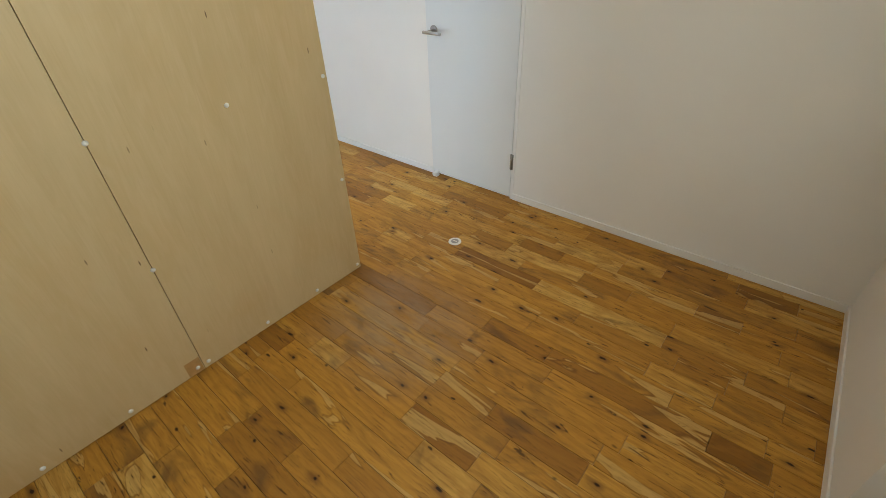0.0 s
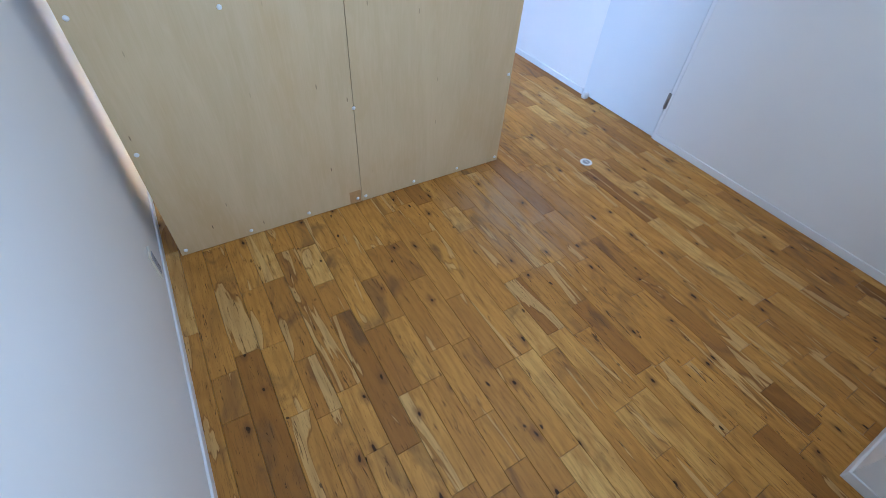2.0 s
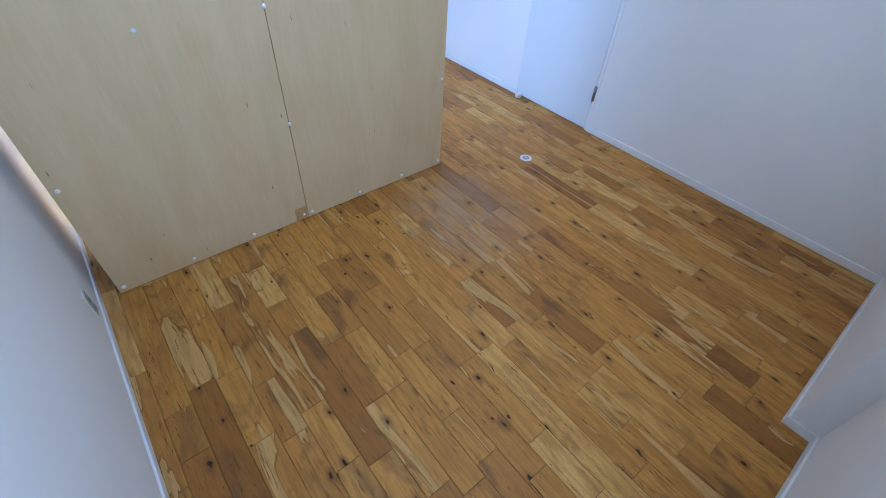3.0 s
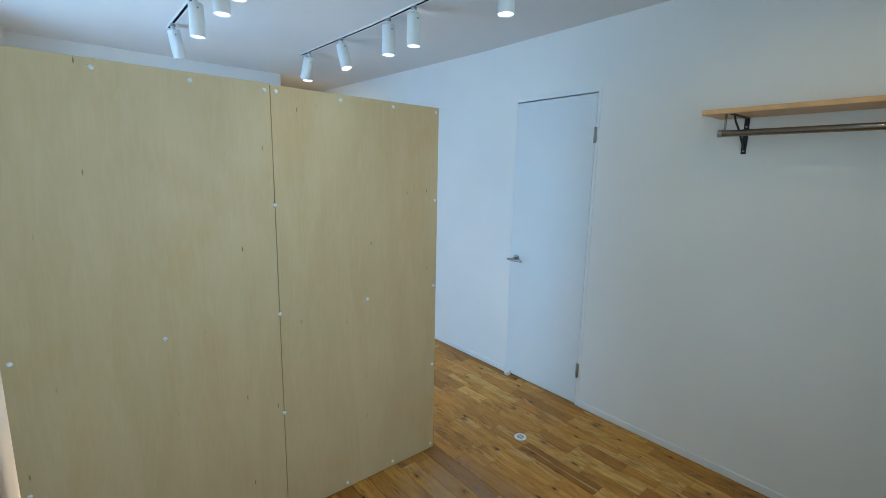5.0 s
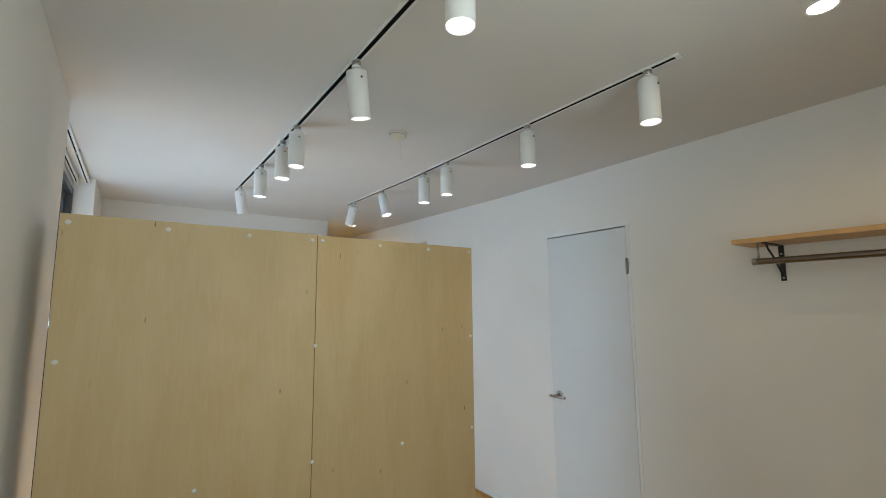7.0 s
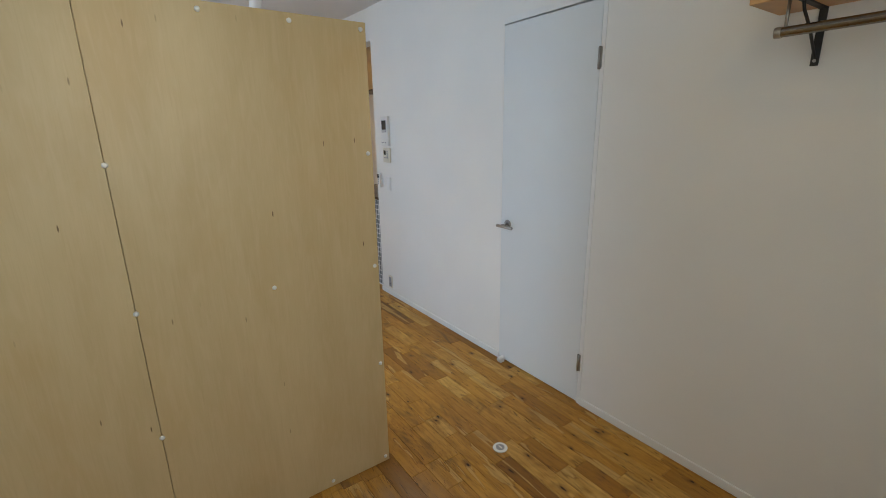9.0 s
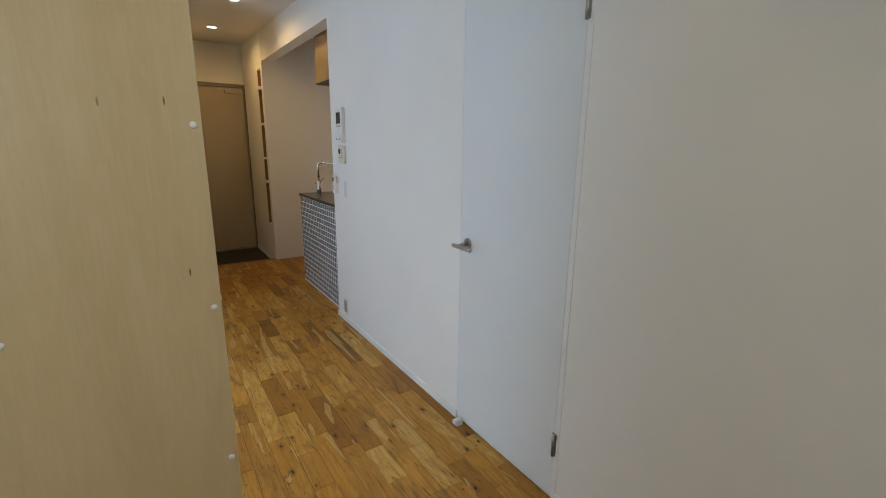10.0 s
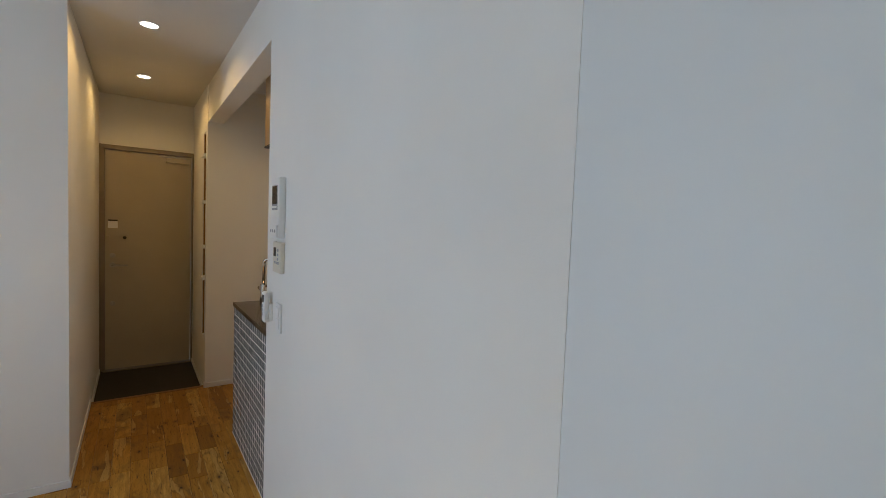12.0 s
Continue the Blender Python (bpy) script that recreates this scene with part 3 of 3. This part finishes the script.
# ---- lighting on the ceiling ----
def lighting_track(y, x0, x1):
    z = 2.5
    t = thing("lighting_track", "slim white ceiling track with a black slot", "lighting track", "ceiling tracks")
    bm = bmesh.new()
    for a, b in ((x0, -1.5), (-1.5, x1)):
        za, zb = ceiling_z(a), ceiling_z(b)
        for ya, yb, da, db in ((y - 0.017, y - 0.0082, 0.005, -0.002), (y + 0.0082, y + 0.017, 0.005, -0.002)):
            vs = [bm.verts.new(c) for c in ((a, ya, za - da), (a, yb, za - da), (b, yb, zb - da), (b, ya, zb - da), (a, ya, za - db), (a, yb, za - db), (b, yb, zb - db), (b, ya, zb - db))]
            for f in ((0, 1, 2, 3), (4, 7, 6, 5), (0, 4, 5, 1), (1, 5, 6, 2), (2, 6, 7, 3), (3, 7, 4, 0)):
                bm.faces.new([vs[k] for k in f])
    bmesh.ops.recalc_face_normals(bm, faces=bm.faces)
    part("track_body", bm, WHITE_METAL, t)
    bm = bmesh.new()
    for a, b in ((x0 + 0.01, -1.5), (-1.5, x1 - 0.01)):
        za, zb = ceiling_z(a) - 0.0045, ceiling_z(b) - 0.0045
        vs = [bm.verts.new(c) for c in ((a, y - 0.008, za), (a, y + 0.008, za), (b, y + 0.008, zb), (b, y - 0.008, zb), (a, y - 0.008, za + 0.012), (a, y + 0.008, za + 0.012), (b, y + 0.008, zb + 0.012), (b, y - 0.008, zb + 0.012))]
        for f in ((0, 1, 2, 3), (4, 7, 6, 5), (0, 4, 5, 1), (1, 5, 6, 2), (2, 6, 7, 3), (3, 7, 4, 0)):
            bm.faces.new([vs[k] for k in f])
    bmesh.ops.recalc_face_normals(bm, faces=bm.faces)
    part("slot", bm, RAIL, t, "black conductor slot")
    for x, s in ((x0, -1), (x1, 1)):
        zc = ceiling_z(x)
        part("end_cap", box(min(x, x - s * 0.02), max(x, x - s * 0.02), y - 0.018, y + 0.018, zc - 0.008, zc + 0.001, bevel=0.002), WHITE_METAL, t)


lighting_track(1.612, -2.60, 0.62)
lighting_track(2.578, -2.66, 0.455)


def spotlight():
    """A cylinder spotlight, hung from z = 0; the head swings about z = -0.045."""
    s = thing("track_spotlight", "white cylinder spotlight, lit, clipped to the ceiling track", "spotlight", "track spotlights")
    part("adapter", rod((0, 0, 0.017), (0, 0, 0.002), 0.0185, bevel=0.002), WHITE_METAL, s, "", True)
    part("collar", rod((0, 0, 0.002), (0, 0, -0.017), 0.0165), STEEL, s, "ribbed grey steel collar", True)
    part("ring", rod((0, 0, -0.017), (0, 0, -0.023), 0.0175, bevel=0.0015), WHITE_METAL, s, "", True)
    part("neck", rod((0, 0, -0.023), (0, 0, -0.048), 0.0085), WHITE_METAL, s, "", True)
    bm = bmesh.new()
    seg = 36
    prof = [(0.0, -0.045), (0.035, -0.045), (0.039, -0.049), (0.039, -0.218), (0.0375, -0.22), (0.036, -0.218), (0.035, -0.206), (0.0, -0.206)]
    rings = [[bm.verts.new((r * math.cos(k * math.tau / seg), r * math.sin(k * math.tau / seg), z)) for k in range(seg)] for r, z in prof[1:-1]]
    for a, b in zip(rings, rings[1:]):
        for k in range(seg):
            bm.faces.new((a[k], a[(k + 1) % seg], b[(k + 1) % seg], b[k]))
    bm.faces.new(rings[0])
    bm.faces.new(rings[-1][::-1])
    bmesh.ops.recalc_face_normals(bm, faces=bm.faces)
    head = part("head", bm, WHITE_METAL, s, "", True)
    part("diffuser", rod((0, 0, -0.2065), (0, 0, -0.211), 0.0345, seg=36), LED, head, "glowing round lens")
    part("screw", rod((0.038, 0, -0.075), (0.041, 0, -0.075), 0.004, seg=10), BLACK, head)
    return s


def aim(s, tilt_x, tilt_y):
    m = Matrix.Translation((0, 0, -0.03)) @ pose(0, 0, 0, tilt_x, tilt_y, 0) @ Matrix.Translation((0, 0, 0.04))
    for c in s.children:
        if c.name.startswith("head"):
            c.matrix_basis = m


first = spotlight()
heads = [(0.402, 1.612, 0, 0), (-0.232, 1.612, 10, 8), (-0.955, 1.612, 0, 0), (-1.21, 1.612, 0, 0), (-1.725, 1.612, 0, 0), (-2.42, 1.612, 10, 8),
         (0.345, 2.578, 0, 0), (-0.30, 2.578, 0, 0), (-1.01, 2.578, 0, 0), (-1.275, 2.578, 0, 0), (-1.90, 2.578, 6, -14), (-2.46, 2.578, -4, 24)]
for i, (x, y, ax, ay) in enumerate(heads):
    x -= 0.02
    m = pose(x, y, ceiling_z(x) - 0.009, 0, 0, 37 * i % 90)
    s = copy_thing(first, m) if i else first
    s.matrix_basis = pose(x, y, ceiling_z(x) - 0.009)
    aim(s, ax, ay)
    lamp = new("spot_beam", bpy.data.lights.new("spot_beam", "SPOT"))
    lamp.data.energy, lamp.data.spot_size, lamp.data.spot_blend = SPOT_WATTS, radians(90), 1.0
    lamp.data.color, lamp.data.shadow_soft_size = (1.0, 0.92, 0.80), 0.03
    lamp.matrix_world = pose(x, y, ceiling_z(x) - 0.06) @ pose(0, 0, 0, ax, ay, 0) @ pose(0, 0, -0.19)


def downlight(x, y, watts, r=0.052):
    z = ceiling_z(x)
    d = thing("downlight", "round recessed ceiling downlight, lit warm white", "downlight", "recessed downlights", pose(x, y, z))
    bm = bmesh.new()
    seg = 40
    prof = [(r, 0.002), (r, -0.003), (r - 0.003, -0.0045), (r - 0.009, -0.003), (r - 0.010, 0.001)]
    rings = [[bm.verts.new((a * math.cos(k * math.tau / seg), a * math.sin(k * math.tau / seg), b)) for k in range(seg)] for a, b in prof]
    for a, b in zip(rings, rings[1:]):
        for k in range(seg):
            bm.faces.new((a[k], a[(k + 1) % seg], b[(k + 1) % seg], b[k]))
    bmesh.ops.recalc_face_normals(bm, faces=bm.faces)
    part("rim", bm, WHITE_METAL, d, "thin white rim", True)
    part("diffuser", rod((0, 0, 0.001), (0, 0, -0.002), r - 0.0095, seg=40), LED_SOFT, d, "glowing round lens")
    lamp = new("downlight_beam", bpy.data.lights.new("downlight_beam", "SPOT"))
    lamp.data.energy, lamp.data.spot_size, lamp.data.spot_blend = watts, radians(168), 0.5
    lamp.data.color, lamp.data.shadow_soft_size = (1.0, 0.59, 0.17), 0.04
    lamp.matrix_world = pose(x, y, z - 0.012)


downlight(0.838, 2.675, 0.45 * DOWN_WATTS, 0.047)
downlight(-3.76, 3.11, DOWN_WATTS)
downlight(-5.02, 3.10, DOWN_WATTS)


def smoke_alarm():
    s = thing("smoke_alarm", "round white ceiling smoke alarm with a pull cord", "smoke alarm", at=pose(-0.79, 2.087, 2.5))
    part("base", rod((0, 0, 0.001), (0, 0, -0.012), 0.052, seg=40, bevel=0.002), IVORY, s, "", True)
    part("cover", rod((0, 0, -0.012), (0, 0, -0.030), 0.046, 0.036, seg=40, bevel=0.004), IVORY, s, "", True)
    part("vent", rod((0, 0, -0.0115), (0, 0, -0.0145), 0.0468, seg=40), GREY, s, "grey vent ring")
    part("cord", tube([(0.03, 0.0, -0.028), (0.031, 0.0, -0.13)], 0.0009, 6), PLASTIC, s)
    part("cord_knob", rod((0.031, 0, -0.125), (0.031, 0, -0.15), 0.003, 0.0022, seg=10), PLASTIC, s)


smoke_alarm()


# ---- wall fittings ----
def outlet(x, z, m, name, label):
    o = thing(name, label, "outlet", at=m)
    part("plate", box(-0.035, 0.035, -0.008, 0, -0.06, 0.06, bevel=0.003), IVORY, o)
    part("insert", box(-0.021, 0.021, -0.0105, -0.0075, -0.046, 0.046, bevel=0.001), GREY, o)
    for dz in (-0.024, 0.012):
        for dx in (-0.006, 0.006):
            part("slot", box(dx - 0.0012, dx + 0.0012, -0.0112, -0.0100, dz, dz + 0.010), BLACK, o)


outlet(0, 0, pose(-0.47, YS, 0.165, 0, 0, 180), "wall_outlet", "white double power outlet low on the wall")
outlet(0, 0, pose(-2.578, YN, 0.132), "wall_outlet", "white power outlet low by the kitchen opening")


def intercom():
    o = thing("intercom", "white video intercom panel with a small dark screen", "intercom", at=pose(-2.522, YN, 1.512))
    part("body", box(-0.058, 0.058, -0.028, 0, -0.122, 0.122, bevel=0.004), PLASTIC, o)
    part("screen_surround", box(-0.040, 0.040, -0.0295, -0.0275, -0.008, 0.092, bevel=0.001), GREY, o)
    part("screen", box(-0.034, 0.034, -0.0305, -0.029, 0.016, 0.088), SCREEN, o, "dark screen")
    part("speaker_bar", box(-0.034, 0.034, -0.0303, -0.029, 0.0, 0.008), PLASTIC, o)
    part("flap", box(-0.052, 0.052, -0.034, -0.0275, -0.116, -0.068, bevel=0.003), PLASTIC, o)
    for dx in (-0.03, 0.0, 0.03):
        part("button", box(dx - 0.007, dx + 0.007, -0.0355, -0.0335, -0.098, -0.086, bevel=0.001), GREY, o)


def heater_panel():
    o = thing("water_heater_panel", "ivory water heater control panel under the intercom", "control panel", at=pose(-2.522, YN, 1.312))
    part("body", box(-0.058, 0.058, -0.018, 0, -0.063, 0.063, bevel=0.004), IVORY, o)
    part("display", box(-0.042, -0.008, -0.0193, -0.0175, 0.004, 0.040), SCREEN, o, "small dark display")
    for dx, dz in ((0.02, 0.03), (0.02, 0.012), (0.02, -0.006), (-0.026, -0.022), (0.0, -0.022), (0.026, -0.022)):
        part("button", box(dx - 0.009, dx + 0.009, -0.0195, -0.0175, dz - 0.005, dz + 0.005, bevel=0.001), GREY, o)


def switch_plate():
    o = thing("light_switch", "white two-gang light switch plate", "switch", at=pose(-2.522, YN, 1.062))
    part("plate", box(-0.036, 0.036, -0.009, 0, -0.06, 0.06, bevel=0.003), PLASTIC, o)
    for dz in (-0.024, 0.024):
        part("rocker", box(-0.022, 0.022, -0.0125, -0.0085, dz - 0.022, dz + 0.022, bevel=0.0015), TRIM, o)


def remote():
    o = thing("remote_control", "white air conditioner remote in a wall cradle", "remote control", at=pose(-2.66, YN, 1.08))
    part("cradle", boxes((-0.026, 0.026, -0.016, 0, -0.055, 0.02), (-0.026, 0.026, -0.034, -0.014, -0.058, -0.042), bevel=0.003), PLASTIC, o)
    body = part("body", box(-0.022, 0.022, -0.036, -0.015, -0.05, 0.072, bevel=0.006), PLASTIC, o)
    part("display", box(-0.014, 0.014, -0.0372, -0.0355, 0.028, 0.060), SCREEN, body, "dark display")
    for dz in (0.012, -0.006, -0.024):
        part("button", rod((0, -0.0355, dz), (0, -0.0375, dz), 0.007, seg=14), GREY, body)


intercom()
heater_panel()
switch_plate()
remote()


def floor_box():
    o = thing("floor_outlet", "round white floor outlet cover with a grey middle", "floor outlet", at=pose(-0.391, 2.938, 0.001))
    part("ring", rod((0, 0, 0), (0, 0, 0.004), 0.036, seg=36, bevel=0.0015), PLASTIC, o, "", True)
    part("lid", rod((0, 0, 0.004), (0, 0, 0.0052), 0.021, seg=30), GREY, o, "grey round lid")
    part("coin_slot", box(-0.012, 0.012, -0.0025, 0.0025, 0.0050, 0.0062), PLASTIC, o)


floor_box()

# ---- kitchen ----
CX0, CX1, CY, CZ = -3.892, XK1 - 0.004, 3.595, 0.900


def kitchen():
    c = thing("kitchen_counter", "kitchen counter faced with small grey mosaic tiles", "kitchen counter")
    part("body", box(CX0 + 0.012, CX1, CY + 0.018, 4.20, 0, 0.873), GROUT, c)
    part("end_panel", box(CX0, CX0 + 0.012, CY + 0.004, 4.21, 0, 0.873, bevel=0.001), SHELF, c, "thin brown end panel")
    backing = part("tile_backing", box(CX0 + 0.0122, CX1, CY + 0.0022, CY + 0.0178, 0.001, 0.873), GROUT, c, "white grout")
    w = thing("kitchen_worktop", "dark thin steel worktop on the tiled counter", "worktop")
    part("slab", box(CX0 - 0.004, CX1, CY - 0.004, 4.22, 0.8735, CZ, bevel=0.0015), WORKTOP, w)
    f = thing("kitchen_faucet", "square-necked chrome kitchen faucet on the worktop", "faucet", at=pose(-3.78, 3.76, CZ))
    part("base", rod((0, 0, 0), (0, 0, 0.13), 0.022, bevel=0.002), CHROME, f, "", True)
    bend = [(0, 0, 0.12), (0, 0, 0.27)] + [(0.03 * 0.6 * (1 - math.cos(a)), 0.03 * 0.8 * (1 - math.cos(a)), 0.27 + 0.03 * math.sin(a)) for a in (0.4, 0.8, 1.2, 1.57)]
    bend += [(0.12, 0.16, 0.30)] + [(0.12 + 0.012 * math.sin(a), 0.16 + 0.016 * math.sin(a), 0.28 + 0.02 * math.cos(a)) for a in (0.5, 1.0, 1.5)] + [(0.132, 0.176, 0.24)]
    part("spout", tube(bend, 0.011), CHROME, f, "", True)
    lv = part("lever", tube([(0, 0, 0.10), (-0.03, -0.01, 0.10), (-0.05, -0.015, 0.10)], 0.014), CHROME, f, "", True)
    part("lever_pin", tube([(0.015, 0.01, 0.11), (0.06, 0.03, 0.155)], 0.004, 8), CHROME, lv, "", True)
    h = thing("cooker_hood", "brass-toned box cooker hood hung above the counter", "cooker hood")
    part("canopy", box(-3.48, -2.80, 3.685, YB - 0.001, 1.90, ceiling_z(-3.2) + 0.02, bevel=0.002), HOOD, h)
    part("rim", box(-3.482, -2.798, 3.683, YB - 0.001, 1.893, 1.903), BLACK, h, "dark lower rim")
    part("lamp_lens", rod((-3.2, 3.9, 1.8935), (-3.2, 3.9, 1.888), 0.03, seg=24), LED_SOFT, h, "small warm hood lamp")
    lamp = new("hood_lamp", bpy.data.lights.new("hood_lamp", "POINT"))
    lamp.data.energy, lamp.data.color, lamp.data.shadow_soft_size = 2.2, (1.0, 0.62, 0.28), 0.03
    lamp.location = (-3.2, 3.9, 1.84)
    return c, backing


counter, backing = kitchen()


# ---- small pieces: tiles and floor staves ----
def slab_mesh(name, lx, ly, lz, chamfer, mat):
    """A thin slab centred in x and y with its chamfered face up at z = 0."""
    a, b, c = lx / 2, ly / 2, chamfer
    vs = [(sx * (a - c), sy * (b - c), 0) for sx, sy in ((-1, -1), (1, -1), (1, 1), (-1, 1))]
    vs += [(sx * a, sy * b, -c) for sx, sy in ((-1, -1), (1, -1), (1, 1), (-1, 1))]
    vs += [(sx * a, sy * b, -lz) for sx, sy in ((-1, -1), (1, -1), (1, 1), (-1, 1))]
    fs = [(0, 1, 2, 3)] + [(i + 4, (i + 1) % 4 + 4, (i + 1) % 4, i) for i in range(4)] + [(i + 8, (i + 1) % 4 + 8, (i + 1) % 4 + 4, i + 4) for i in range(4)]
    me = bpy.data.meshes.new(name)
    me.from_pydata(vs, [], fs)
    if mat:
        me.materials.append(mat)
    return me


def joined(name, placed, mat, parent, label):
    """Many slabs in one mesh: rows of (matrix, mesh)."""
    vs, fs = [], []
    for m, me in placed:
        k = len(vs)
        vs += [tuple(m @ v.co) for v in me.vertices]
        fs += [tuple(i + k for i in p.vertices) for p in me.polygons]
    me = bpy.data.meshes.new(name)
    me.from_pydata(vs, [], fs)
    me.materials.append(mat)
    o = new(name, me)
    o.parent = parent
    return tagged(o, label, kind="stuff")


def tiles():
    pitch = 0.0478
    me = slab_mesh("tile", 0.0385, 0.0415, 0.006, 0.0012, TILE)
    cols, rows = int((CX1 - CX0 - 0.012) / pitch), int(0.872 / pitch)
    rest = []
    rnd = random.Random(4)
    for i in range(cols):
        for j in range(rows):
            m = pose(CX0 + 0.014 + pitch * (i + 0.5), CY + 0.001 + rnd.uniform(-0.0005, 0.0004), 0.872 - pitch * (j + 0.5), 90 + rnd.uniform(-0.4, 0.4), rnd.uniform(-0.4, 0.4), 0)
            if i * rows + j < 300:
                o = new("tile", me)
                o.parent = backing
                o.matrix_basis = m
            else:
                rest.append((m, me))
    joined("tile_field", rest, TILE, backing, "grey mosaic tiles")


tiles()


def staves():
    """Oak staves along x in rows 90 mm wide, butted with hair joints."""
    rnd = random.Random(11)
    width, cache, rest, single = 0.0905, {}, [], 0
    lengths = (0.18, 0.24, 0.30, 0.36, 0.42, 0.48, 0.60, 0.75)
    y = YS - 0.12
    while y < YB:
        yc = y + width / 2
        x, end = XE2 + 0.05, (XS + 0.01 if yc > YC - 0.1 else XC)
        x -= rnd.uniform(0.0, 0.5)
        first_x = XE2 + 0.05
        spans = [(x, first_x)]
        while x > end + 0.02:
            n = min(rnd.choice(lengths), x - end)
            spans.append((x - n, x))
            x -= n
        for a, b in spans:
            if yc > YN + 0.05:
                a, b = max(a, XK0), min(b, XK1)
            ln = round(b - a, 3)
            if ln < 0.03:
                continue
            if yc > YN + 0.05 and (a > XK1 or b < XK0):
                continue
            if ln not in cache:
                cache[ln] = slab_mesh("stave", ln - 0.0011, width - 0.0013, 0.012, 0.0010, OAK)
            m = pose((a + b) / 2, yc, rnd.uniform(-0.0003, 0.0))
            if single < 300 and -2.4 < (a + b) / 2 < 1.5 and YS < yc < YN:
                o = new("stave", cache[ln])
                o.parent = sub
                o.matrix_basis = m
                single += 1
            else:
                rest.append((m, cache[ln]))
        y += width
    joined("stave_field", rest, OAK_JOINED, sub, "knotty oak staves")


staves()
